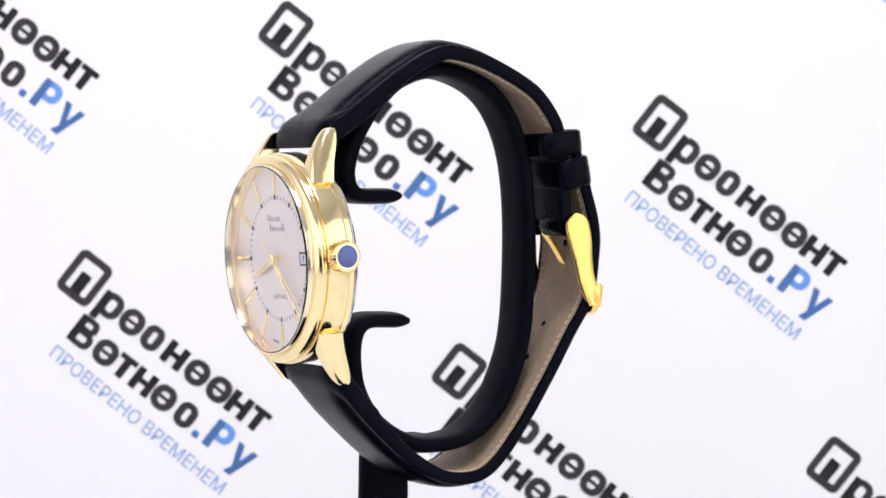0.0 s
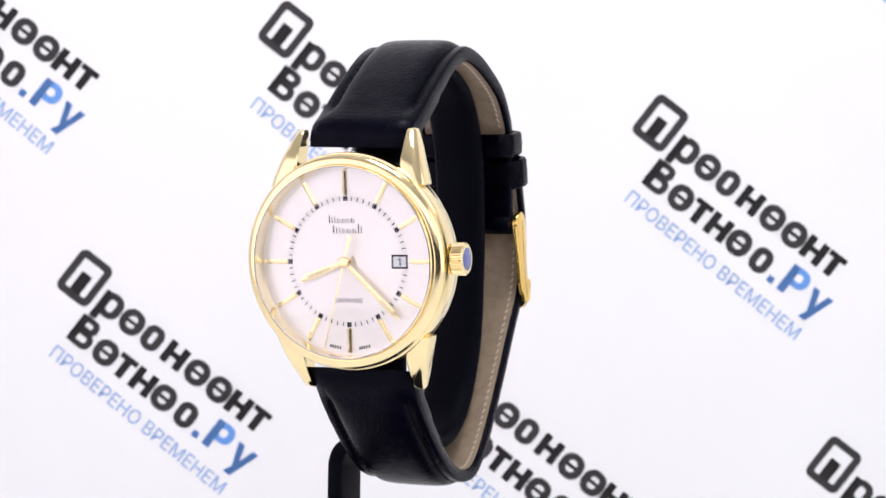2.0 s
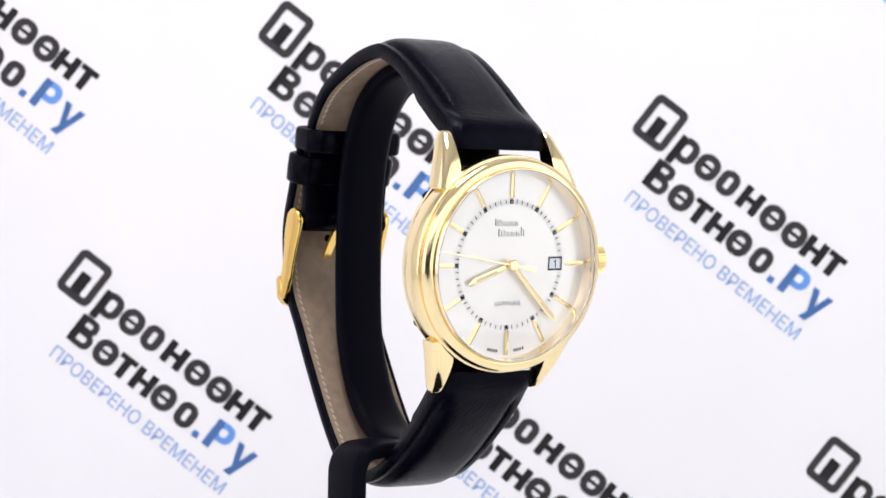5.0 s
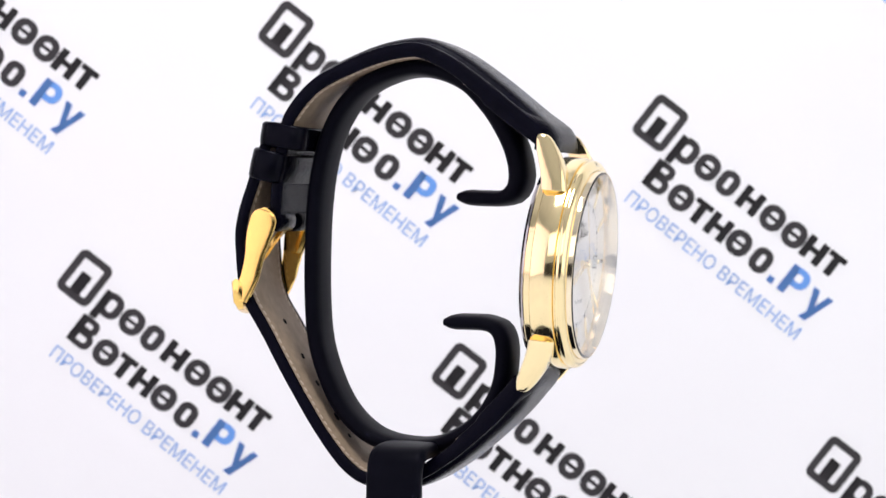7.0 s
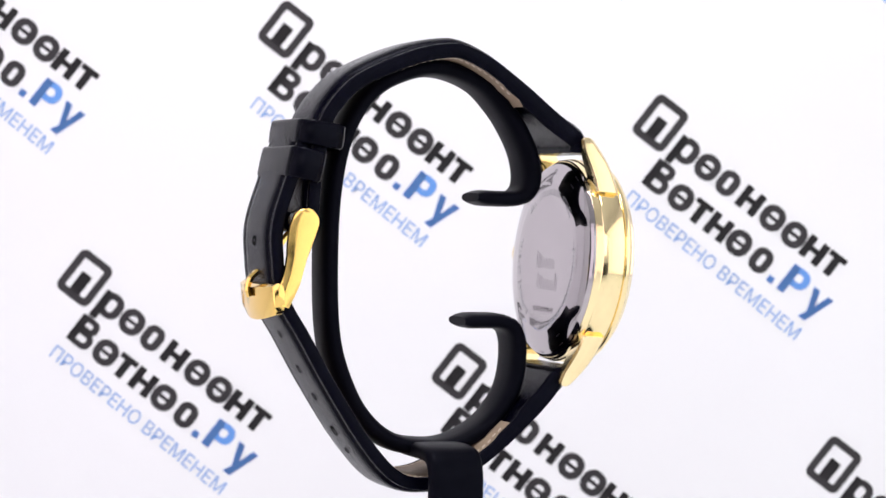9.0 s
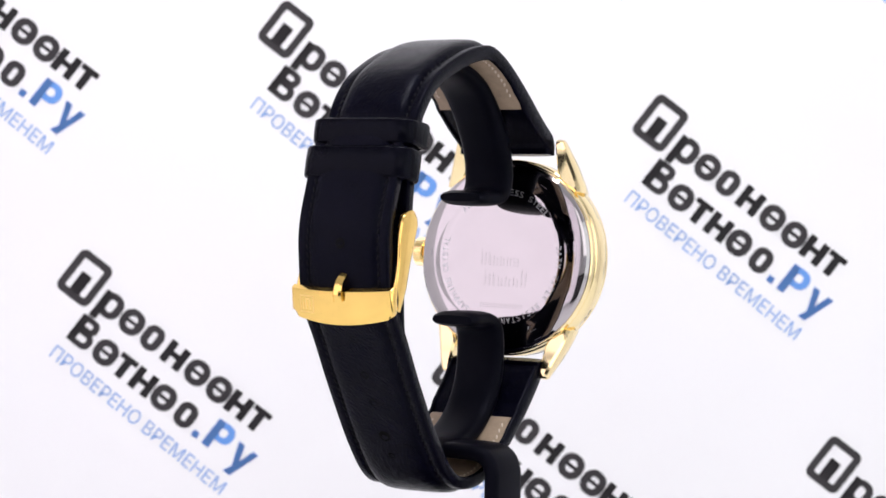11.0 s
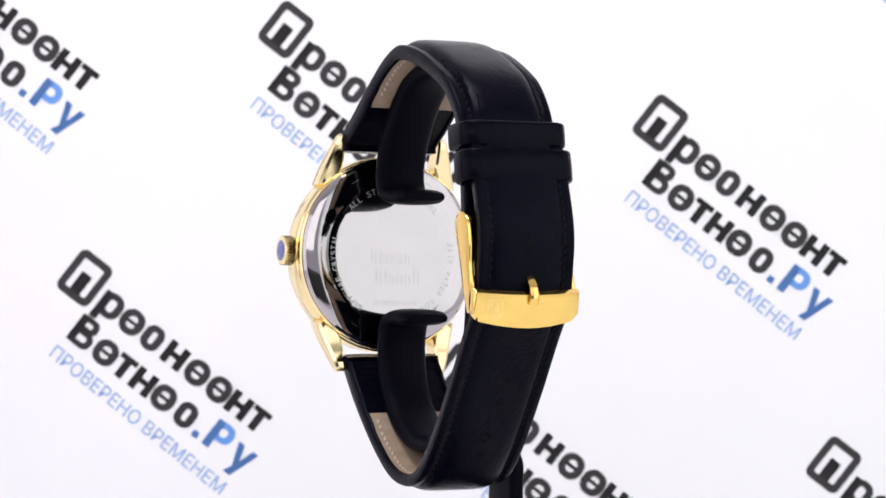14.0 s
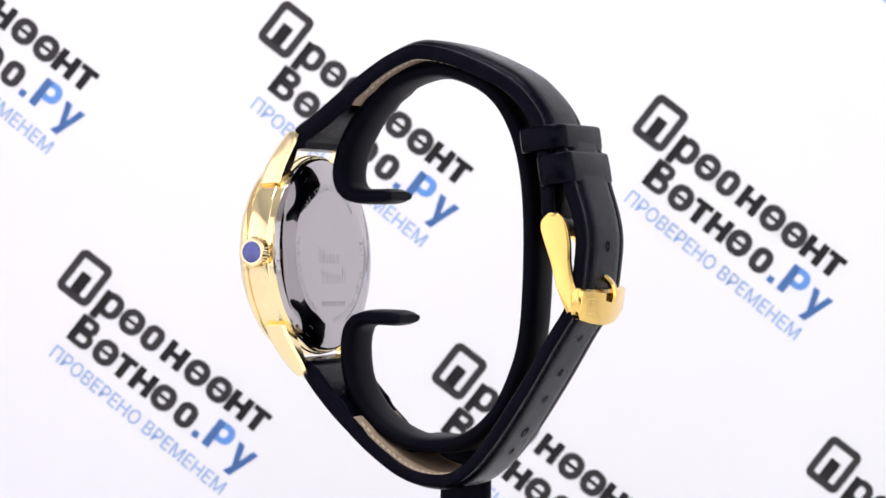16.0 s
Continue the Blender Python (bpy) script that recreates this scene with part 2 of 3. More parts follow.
# ---- unseen dark block behind the camera, added for reflections in gold and steel ----
def dark_block():
    ob = tagged(new("dark_block"), "unseen low black block behind the camera, added for its dark reflection in the watch case", "camera support")
    part("long_block", box(-235, 240, -540, -458, -108, 2, 8), BLOCK_DARK, ob, "", None, 50)
    part("column", lathe([(0, FLOOR_Z + 6), (26, FLOOR_Z + 6), (26, -107), (0, -107)], 40), BLOCK_DARK, ob, "", Matrix.Translation((0.06, -0.494, 0)))
    part("foot", lathe([(0, FLOOR_Z + 0.02), (62, FLOOR_Z + 0.02), (62, FLOOR_Z + 4), (58, FLOOR_Z + 6), (0, FLOOR_Z + 6)], 48), BLOCK_DARK, ob, "", Matrix.Translation((0.06, -0.494, 0)))


dark_block()

# ---- the watch ----
TILT = radians(4.15)
MID_X = -2.7
CASE = Matrix.Translation(Vector((-3.0, -30.0, -2.55)) * MM) @ Matrix(((1, 0, 0, 0), (0, -math.sin(TILT), -math.cos(TILT), 0), (0, math.cos(TILT), -math.sin(TILT), 0), (0, 0, 0, 1))) @ pose(0, 0, 0, 0, 0, 1.3)
DIAL_N = -0.25
FACE = CASE @ pose(0, 0, DIAL_N * MM)  # the dial lies deeper than the case's front edge

watch = tagged(new("wristwatch"), "gold-plated wristwatch on a black leather strap round a display stand", "watch")


def lug_section(u0, u1, n0, n1):
    """Points (u, n) round a lug: flat outer side, rounded shoulder to the front, small bevels."""
    w, k = u1 - u0, min(1.0, (n1 - n0) / 3)
    r, b = min(1.3, w * 0.6), min(0.4, w * 0.2)
    return [(u0, n0 + 0.4 * k), (u0 + b, n0), (u1 - min(0.7, w * 0.4), n0), (u1 - 0.1, n0 + 0.35 * k), (u1, n0 + 0.7 * k), (u1, n1 - 1.1 * k), (u1 - 0.13 * r, n1 - 0.62 * k), (u1 - 0.5 * r, n1 - 0.17 * k),
            (u1 - r, n1), (u0 + b * 0.6, n1), (u0, n1 - 0.25 * k)]


LUG_ROWS = ((13.35, -4.65, -0.2, 12.2, 14.85), (13.5, -4.75, -0.1, 12.1, 14.95), (15, -5.05, -0.5, 10.9, 14.5), (17, -5.6, -1.15, 10.05, 13.85), (19, -6.35, -2.05, 10.05, 13.15),
            (20.8, -7.0, -3.15, 10.05, 12.5), (22.1, -7.3, -4.1, 10.05, 12.05), (22.8, -7.25, -4.7, 10.05, 11.8), (23.15, -6.95, -5.2, 10.1, 11.6), (23.3, -6.5, -5.7, 10.2, 11.35))


def case_parts():
    body = part("case", lathe([(17.2, -5.6), (18.8, -5.6), (19.02, -5.35), (19.12, -4.35), (19.28, -4.25), (19.38, -4.1), (19.38, -0.3), (19.3, -0.1), (19.0, 0.0), (18.8, 0.05), (18.75, 0.3), (17.2, 0.3)], 160), GOLD, watch, "polished gold case band", CASE)
    part("bezel", lathe([(17.27, 0.3), (18.8, 0.32), (19.0, 0.45), (19.1, 0.75), (19.06, 1.1), (18.88, 1.45), (18.55, 1.75), (18.1, 1.95), (17.6, 2.05), (17.4, 2.03), (17.27, 1.9)], 160), GOLD, watch, "domed polished gold bezel", CASE)
    part("flange", lathe([(17.25, DIAL_N), (17.25, 2.75), (17.18, 2.87), (17.06, 2.9), (16.99, 2.82), (16.6, DIAL_N)], 160), SILVER, watch, "mirror-bright silvery inner ring", CASE)
    for su in (-1, 1):
        for sv in (-1, 1):
            part("lug", loft([[(su * u, sv * v, n) for u, n in lug_section(u0, u1, n0, n1)] for v, n0, n1, u0, u1 in LUG_ROWS]), GOLD, body, "", None, 28)
    part("case_back", lathe([(0, -7.19), (2, -7.1935), (4, -7.204), (6, -7.2215), (8, -7.246), (10, -7.2775), (12, -7.316), (13.7, -7.354), (14.0, -7.3), (14.4, -7.2), (15.3, -7.08), (17.4, -6.7), (18.2, -6.4), (18.62, -5.95), (18.72, -5.5), (18.72, -4.6), (0, -4.6)], 160), STEEL, watch, "mirror-polished steel case back with engraved ring", CASE, 20)
    for k in range(6):
        part("notch", loft([[(16.1, y, -6.3), (16.1, y, -6.94), (17.95, y, -6.5), (17.95, y, -6.1)] for y in (-0.75, 0.75)]), NOTCH_STEEL, watch, "", CASE @ pose(0, 0, 0, 0, 0, 60 * k))
    part("dial", lathe([(0, -0.3), (17.0, -0.3), (17.0, 0.0), (0, 0.0)], 128), DIAL, watch, "silver sunray dial", FACE)
    glass = part("crystal", lathe([(0, 2.35), (16.9, 2.35), (16.97, 2.86), (16.85, 2.98), (16.6, 3.04), (0, 3.06)], 160), CRYSTAL, watch, "clear sapphire glass standing proud of the bezel", CASE, 12)
    glass.visible_shadow = False
    # crown, fluted, with a blue stone
    bm = bmesh.new()
    rows = []
    for z, r, d in ((0, 2.4, 0.0), (0.2, 2.8, 0.05), (0.4, 2.92, 0.3), (2.0, 2.92, 0.3), (2.25, 2.75, 0.1), (2.45, 2.3, 0.0)):
        rows.append([((r - (d if k % 4 in (2, 3) else 0)) * math.cos(2 * math.pi * k / 128), (r - (d if k % 4 in (2, 3) else 0)) * math.sin(2 * math.pi * k / 128), z) for k in range(128)])
    loft(rows, bm)
    at = Matrix.Translation(Vector((19.45, 0.3, -2.5)) * MM) @ pose(0, 0, 0, 0, 90, 0)
    crown = part("crown", bm, GOLD, watch, "fluted gold crown with a blue stone", CASE @ at, 25)
    part("cabochon", lathe([(0, 2.3), (2.05, 2.3), (2.0, 2.47), (1.5, 2.56), (0.8, 2.61), (0, 2.62)], 48), BLUE_STONE, crown, "round blue stone")
    part("crown_tube", lathe([(0, -1.2), (1.6, -1.2), (1.6, 0.2), (0, 0.2)], 32), GOLD, crown)


case_parts()


def on_dial(bm, x0, x1, y0, y1, z0, z1, angle=0.0, bevel=0.0):
    return box(x0, x1, y0, y1, z0, z1, bevel, bm, pose(0, 0, 0, 0, 0, -angle))


def text_part(name, body, width, height, material, parent, basis, cx=0.0, cy=0.0):
    cu = bpy.data.curves.new(name, "FONT")
    cu.body, cu.size = body, 1
    ob = new(name, cu)
    bpy.context.view_layer.update()
    me = bpy.data.meshes.new_from_object(ob.evaluated_get(bpy.context.evaluated_depsgraph_get()))
    bpy.data.objects.remove(ob)
    bm = bmesh.new()
    bm.from_mesh(me)
    xs, ys = [v.co.x for v in bm.verts], [v.co.y for v in bm.verts]
    for v in bm.verts:
        v.co = Vector((cx + ((v.co.x - min(xs)) / (max(xs) - min(xs)) - 0.5) * width, cy + ((v.co.y - min(ys)) / (max(ys) - min(ys)) - 0.5) * height, 0))
    return part(name, bm, material, parent, "", basis, smooth=False)


def dial_parts():
    # applied hour markers
    for h in range(12):
        if h == 3:
            w0, r0 = 0.4, 12.2
        else:
            w0, r0 = 0.42, 11.75
        rows = []
        for r, w, t in ((r0, w0 * 0.8, 0.12), (r0 + 0.15, w0, 0.35), (16.15, w0 * 0.85, 0.35), (16.25, w0 * 0.7, 0.12)):
            rows.append([(-w, r, 0.004), (w, r, 0.004), (w, r, t * 0.6), (0, r, t), (-w, r, t * 0.6)])
        part("hour_marker", loft(rows), GOLD, watch, "", FACE @ pose(0, 0, 0, 0, 0, -30 * h), 20)
    # white minute ring with black squares and strokes
    part("minute_track", lathe([(10.65, 0.004), (11.7, 0.004), (11.7, 0.014), (10.65, 0.014)], 128), TRACK_WHITE, watch, "matt white minute ring", FACE)
    bm = bmesh.new()
    for k in range(60):
        if 13 < k < 17:
            continue
        if k % 5 == 0:
            on_dial(bm, -0.42, 0.42, 10.8, 11.62, 0.014, 0.024, 6 * k)
        else:
            on_dial(bm, -0.09, 0.09, 10.85, 11.58, 0.014, 0.024, 6 * k)
    part("minute_print", bm, INK, watch, "black squares and strokes", FACE, smooth=False)
    # date window
    win = part("date_window", box(8.55, 11.65, -1.25, 1.25, 0.004, 0.03), INK, watch, "black framed date window", FACE, smooth=False)
    part("date_disc", box(8.9, 11.3, -0.9, 0.9, 0.03, 0.04), DATE_PAPER, win, "grey date disc", smooth=False)
    bm = box(10.05, 10.32, -0.68, 0.68, 0.04, 0.046)
    box(9.72, 10.1, 0.28, 0.5, 0.04, 0.046, 0, bm, None)
    part("date_numeral", bm, INK, win, "black numeral one", smooth=False)
    # the maker's name as plain bars, one a letter
    bm = bmesh.new()
    x = -3.35
    for w, h in ((0.75, 1.35), (0.3, 1.2), (0.65, 0.85), (0.55, 0.85), (0.55, 0.85), (0.65, 0.85)):
        on_dial(bm, x, x + w * 0.3, 6.85, 6.85 + h, 0.004, 0.012)
        on_dial(bm, x + w * 0.72, x + w * 0.95, 6.85, 6.85 + h * 0.75, 0.004, 0.012)
        x += w + 0.3
    x = -2.6
    for w, h in ((0.85, 1.35), (0.3, 1.2), (0.65, 0.85), (0.7, 0.85), (0.7, 0.85), (0.75, 1.6)):
        on_dial(bm, x, x + w * 0.3, 5.0, 5.0 + h, 0.004, 0.012)
        on_dial(bm, x + w * 0.72, x + w * 0.95, 5.0, 5.0 + h * 0.75, 0.004, 0.012)
        x += w + 0.33
    part("maker_print", bm, INK, watch, "dark grey maker's name", FACE, smooth=False)
    bm = bmesh.new()
    for a in (-14, -12, -10.2, -8.6, -7.0, 7.2, 9, 10.8, 12.6, 14.2):
        on_dial(bm, -0.16, 0.16, -15.75, -15.2, 0.004, 0.012, a)
    part("lower_print", bm, INK_GREY, watch, "small grey print", FACE, smooth=False)
    text_part("sapphire_print", "SAPPHIRE", 5.6, 0.85, INK_GREY, watch, FACE @ pose(0, 0, 0.008 * MM), 0.0, -6.95)
    # engraving on the case back
    BACK = CASE @ pose(0, 0, -7.36 * MM) @ Matrix.Rotation(math.pi, 4, "Y")
    for word, a0, step in (("SAPPHIRE CRYSTAL", 213, 4.7), ("ALL STAINLESS STEEL", 315, 5.1), ("3ATM WATER RESISTANT", 80, 5.2)):
        for k, c in enumerate(word):
            if c != " ":
                m = BACK @ pose(0, 0, 0, 0, 0, -a0 - step * k) @ pose(0, 12.75 * MM, 0)
                text_part("engraved_letter", c, 0.8 if c != "I" else 0.22, 1.2, STEEL_DULL, watch, m)
    # the maker's name and a number on the back, as plain bars
    bm = bmesh.new()
    for x0, y0, sizes, gap in ((-4.6, -1.9, ((1.2, 3.2), (0.5, 2.8), (1.1, 2.0), (1.0, 2.0), (1.0, 2.0), (1.1, 2.0)), 0.5), (-3.6, -5.9, ((1.4, 3.0), (0.5, 2.6), (1.1, 2.0), (1.2, 2.0), (1.2, 2.0), (1.3, 3.4)), 0.55),
                               (-4.0, -10.2, ((0.7, 1.1),) * 10, 0.25)):
        for w, h in sizes:
            for a, b, c in ((0, 0.3, 1), (0.65, 1, 0.85)):
                top = 0.008
                box(x0 + w * a, x0 + w * b, y0, y0 + h * c, top - 0.3, top - 0.155 + 0.0009 * ((x0 + w / 2) ** 2 + (y0 + h / 2) ** 2), 0, bm)
            x0 += w + gap
    part("back_engraving", bm, ETCH, watch, "faint engraved marks on the case back", BACK, smooth=False)


dial_parts()


def hand_parts():
    bm = loft([[(-0.35, y, 0.0), (-w, y, 0.0), (-w, y, 0.14), (0, y, 0.24), (w, y, 0.14), (w, y, 0.0), (0.35 if w > 0.36 else w * 0.6, y, 0.0)] for y, w in ((-1.2, 0.4), (0, 0.45), (6.0, 0.62), (8.3, 0.62), (9.6, 0.08))])
    hour = part("hour_hand", bm, GOLD, watch, "", FACE @ pose(0, 0, 0.7 * MM, 0, 0, -250.0), 20)
    bm = loft([[(-w, y, 0.0), (-w, y, 0.12), (0, y, 0.22), (w, y, 0.12), (w, y, 0.0)] for y, w in ((-1.2, 0.36), (0, 0.42), (12.2, 0.55), (12.8, 0.55), (14.2, 0.07))])
    minute = part("minute_hand", bm, GOLD, watch, "", FACE @ pose(0, 0, 1.1 * MM, 0, 0, -135.5), 20)
    for owner, y0, y1, w, z in ((hour, 3.2, 8.0, 0.27, 0.235), (minute, 9.5, 13.0, 0.2, 0.215)):
        part("hand_inlay", box(-w, w, y0, y1, z - 0.06, z + 0.006), INLAY, owner, "pale inlay", smooth=False)
    bm = loft([[(-w, y, 0.0), (-w, y, 0.1), (w, y, 0.1), (w, y, 0.0)] for y, w in ((-4.9, 0.34), (-2.4, 0.30), (-2.0, 0.14), (0, 0.13), (16.4, 0.07))])
    lathe([(0, -0.1), (0.95, -0.1), (1.0, 0.1), (0.8, 0.25), (0, 0.28)], 32, bm)
    second = part("second_hand", bm, GOLD, watch, "thin gold second hand", FACE @ pose(0, 0, 1.5 * MM), 20)
    part("hand_post", lathe([(0, 0.0), (0.7, 0.0), (0.7, 1.6), (0, 1.6)], 24), GOLD, watch, "", FACE)
    return hour, minute, second


HOUR_HAND, MINUTE_HAND, SECOND_HAND = hand_parts()


# ---- strap ----
def strap_section(w, dome, t, rim=2.1, lip=0.35, plain=0.0):
    """Points (x, out) round a padded strap: flat stitched rims, a groove, a raised middle."""
    half = w / 2
    side = [(half, -lip), (half - 0.12, -0.1), (half - 0.4, 0.0), (half - 1.2, 0.0), (half - rim + 0.35, -0.05), (half - rim + 0.05, -0.22), (half - rim - 0.25, -0.2),
            (half - rim - 0.55, dome * 0.25), (half - rim - 1.0, dome * 0.55), (half - rim - 1.7, dome * 0.8), (half - rim - 2.8, dome * 0.93), (half - rim - 4.6, dome * 0.985)]
    side = [(x, z + plain * (0.9 * (1 - (x / half) ** 6) - 0.35 * (x / half) ** 8 - z)) for x, z in side]
    top = [(-x, z) for x, z in side] + [(0, dome + plain * (0.9 - dome))] + side[::-1]
    return top + [(half, -t - 0.2), (half - 0.25, -t - 0.45), (half - 0.75, -t - 0.45), (half - 0.85, -t - 0.05), (-half + 0.85, -t - 0.05), (-half + 0.75, -t - 0.45), (-half + 0.25, -t - 0.45), (-half, -t - 0.2)]


def strap(name, points, width, dome, thick, label, side, fold):
    """width, dome and thick are functions of the share of the length; the grooves run out over the fold at the lugs."""
    line, length = smooth_line(points, 1.5)
    nrm = normals(line, side)
    rows = []
    for i, (p, n) in enumerate(zip(line, nrm)):
        u = i / (len(line) - 1)
        rows.append([(MID_X + x, p.x + n.x * o, p.y + n.y * o) for x, o in strap_section(width(u), dome(u), thick(u), plain=max(0.0, min(1.0, (fold * 1.5 - u) / (fold * 0.6))))])
    body = part(name, loft(rows), LEATHER, watch, label, None, 50)
    return body, line, nrm, length


def lining(points_line, nrm, u0, u1, width, thick, parent):
    rows = []
    n = len(points_line)
    for i in range(round(u0 * (n - 1)), round(u1 * (n - 1)) + 1):
        u = i / (n - 1)
        p, m, w, t = points_line[i], nrm[i], width(u) / 2 - 0.88, thick(u)
        rows.append([(MID_X + x, p.x + m.x * o, p.y + m.y * o) for x, o in ((-w, -t), (w, -t), (w, -t - 0.35), (w - 0.2, -t - 0.42), (-w + 0.2, -t - 0.42), (-w, -t - 0.35))])
    return part("lining", loft(rows), LINING, parent, "beige leather lining", None, 40)


def stitching(line, nrm, u0, u1, offset, level, material, parent, label):
    bm = bmesh.new()
    n = len(line)
    i0, i1 = round(u0 * (n - 1)), round(u1 * (n - 1)) - 1
    for sx in (-1, 1):
        for i in range(i0, i1):
            a = line[i].lerp(line[i + 1], 0.14)
            b = line[i].lerp(line[i + 1], 0.80)
            u = i / (n - 1)
            m = nrm[i]
            x = MID_X + sx * offset(u)
            d = (b - a) * 0.5
            c = (a + b) * 0.5 + m * level(u)
            rows = []
            for q, w in ((-1, 0.07), (-0.65, 0.17), (0.65, 0.17), (1, 0.07)):
                rows.append([(x + w * 1.3 * math.cos(g) + 0.16 * q * sx, c.x + d.x * q + m.x * w * math.sin(g), c.y + d.y * q + m.y * w * math.sin(g)) for g in (0, 1.05, 2.09, 3.14, 4.19, 5.24)])
            loft(rows, bm)
    return part("stitching", bm, material, parent, label)


def short_strap():
    pts = [(-26.4, 17.8), (-26.55, 18.8), (-26.35, 20.4), (-25.5, 21.9), (-23.6, 23.3), (-20.5, 25.4), (-14.2, 30.3), (-7.6, 34.8), (-2.5, 37.1), (1.1, 37.5), (7.7, 36.2), (15.7, 32.9), (20.7, 29.8), (24.9, 24.7), (26.2, 20.6), (27.3, 13.9), (27.9, 5.0)]
    w = lambda u: 19.7 - 1.6 * max(0, u - 0.4) / 0.6
    dome = lambda u: 1.25 * min(1, u / 0.05 + 0.2) * (1 - 0.8 * max(0, u - 0.62) / 0.38) if u < 0.985 else 0.1
    t = lambda u: 2.3 - 0.6 * max(0, u - 0.5) / 0.5 + (0.8 if 0.02 < u < 0.2 else 0.3 if u < 0.26 else 0)
    body, line, nrm, _ = strap("short_strap", pts, w, dome, t, "padded black leather strap half with buckle", 1, 0.085)
    lining(line, nrm, 0.2, 0.80, w, t, body)
    for x0, x1 in ((-8.8, -1.5), (1.5, 8.8)):
        bm = lathe([(0, x0), (1.9, x0), (2.05, x0 + 0.3), (2.05, x1 - 0.3), (1.9, x1), (0, x1)], 28)
        part("end_loop", bm, LEATHER, body, "leather loop round the pin bar", Matrix.Translation(Vector((MID_X, 27.2, 4.3)) * MM) @ pose(0, 0, 0, 0, 90, 0))
    stitching(line, nrm, 0.13, 0.93, lambda u: w(u) / 2 - 2.0, lambda u: -0.13, THREAD_DARK, body, "black stitching along the rims")
    stitching(line, nrm, 0.23, 0.79, lambda u: w(u) / 2 - 1.9, lambda u: -t(u) - 0.42, THREAD_PALE, body, "beige stitching on the lining")


def long_strap():
    pts = [(-23.8, -21.9), (-23.9, -23.7), (-22.6, -25.6), (-19.5, -29.2), (-15.4, -33.3), (-8.3, -39.3), (-0.9, -43.6), (6.3, -44.4), (11.5, -42.3), (17.0, -36.2), (23.6, -26.2), (29.1, -16.8), (32.4, -11.5), (33.8, -7.2), (34.4, -2.1), (34.6, 2.1), (33.9, 6.3), (32.2, 11.6), (30.2, 17.7), (29.4, 20.9)]
    w = lambda u: 19.7 - 1.05 * min(1, u / 0.55) - (1.5 * max(0, (u - 0.95) / 0.05) ** 2)
    dome = lambda u: 1.2 * min(1, u / 0.04 + 0.2) * (1 - 0.58 * min(1, max(0, u - 0.25) / 0.3))
    t = lambda u: 2.2 - 0.5 * min(1, u / 0.5) + (0.8 if 0.02 < u < 0.12 else 0.3 if u < 0.17 else 0)
    body, line, nrm, _ = strap("long_strap", pts, w, dome, t, "black leather strap half with punched holes", -1, 0.045)
    lining(line, nrm, 0.14, 0.985, w, t, body)
    stitching(line, nrm, 0.07, 0.97, lambda u: w(u) / 2 - 2.0, lambda u: -0.13, THREAD_DARK, body, "black stitching along the rims")
    stitching(line, nrm, 0.16, 0.97, lambda u: w(u) / 2 - 1.9, lambda u: -t(u) - 0.42, THREAD_PALE, body, "beige stitching on the lining")
    for z, r in ((-37.3, 0.55), (-33.3, 0.95), (-27.9, 0.7), (-22.1, 0.7), (-16.3, 0.65), (1.5, 0.8)):
        k = min((i for i in range(len(line)) if line[i].x > 0), key=lambda i: abs(line[i].y - z))
        u = k / (len(line) - 1)
        p, n = line[k], nrm[k]
        axis = Vector((0, n.x, n.y)).to_track_quat("Z", "Y").to_matrix().to_4x4()
        top = dome(u) + 0.02
        bm = lathe([(0, -t(u) - 0.46), (r * 0.9, -t(u) - 0.46), (r * 0.9, top - 0.03), (r * 1.25, top - 0.05), (r * 1.1, top + 0.05), (r * 0.8, top - 0.02), (0, top - 0.04)], 20)
        part("strap_hole", bm, HOLE, body, "", Matrix.Translation(Vector((MID_X, p.x, p.y)) * MM) @ axis)


short_strap()
long_strap()


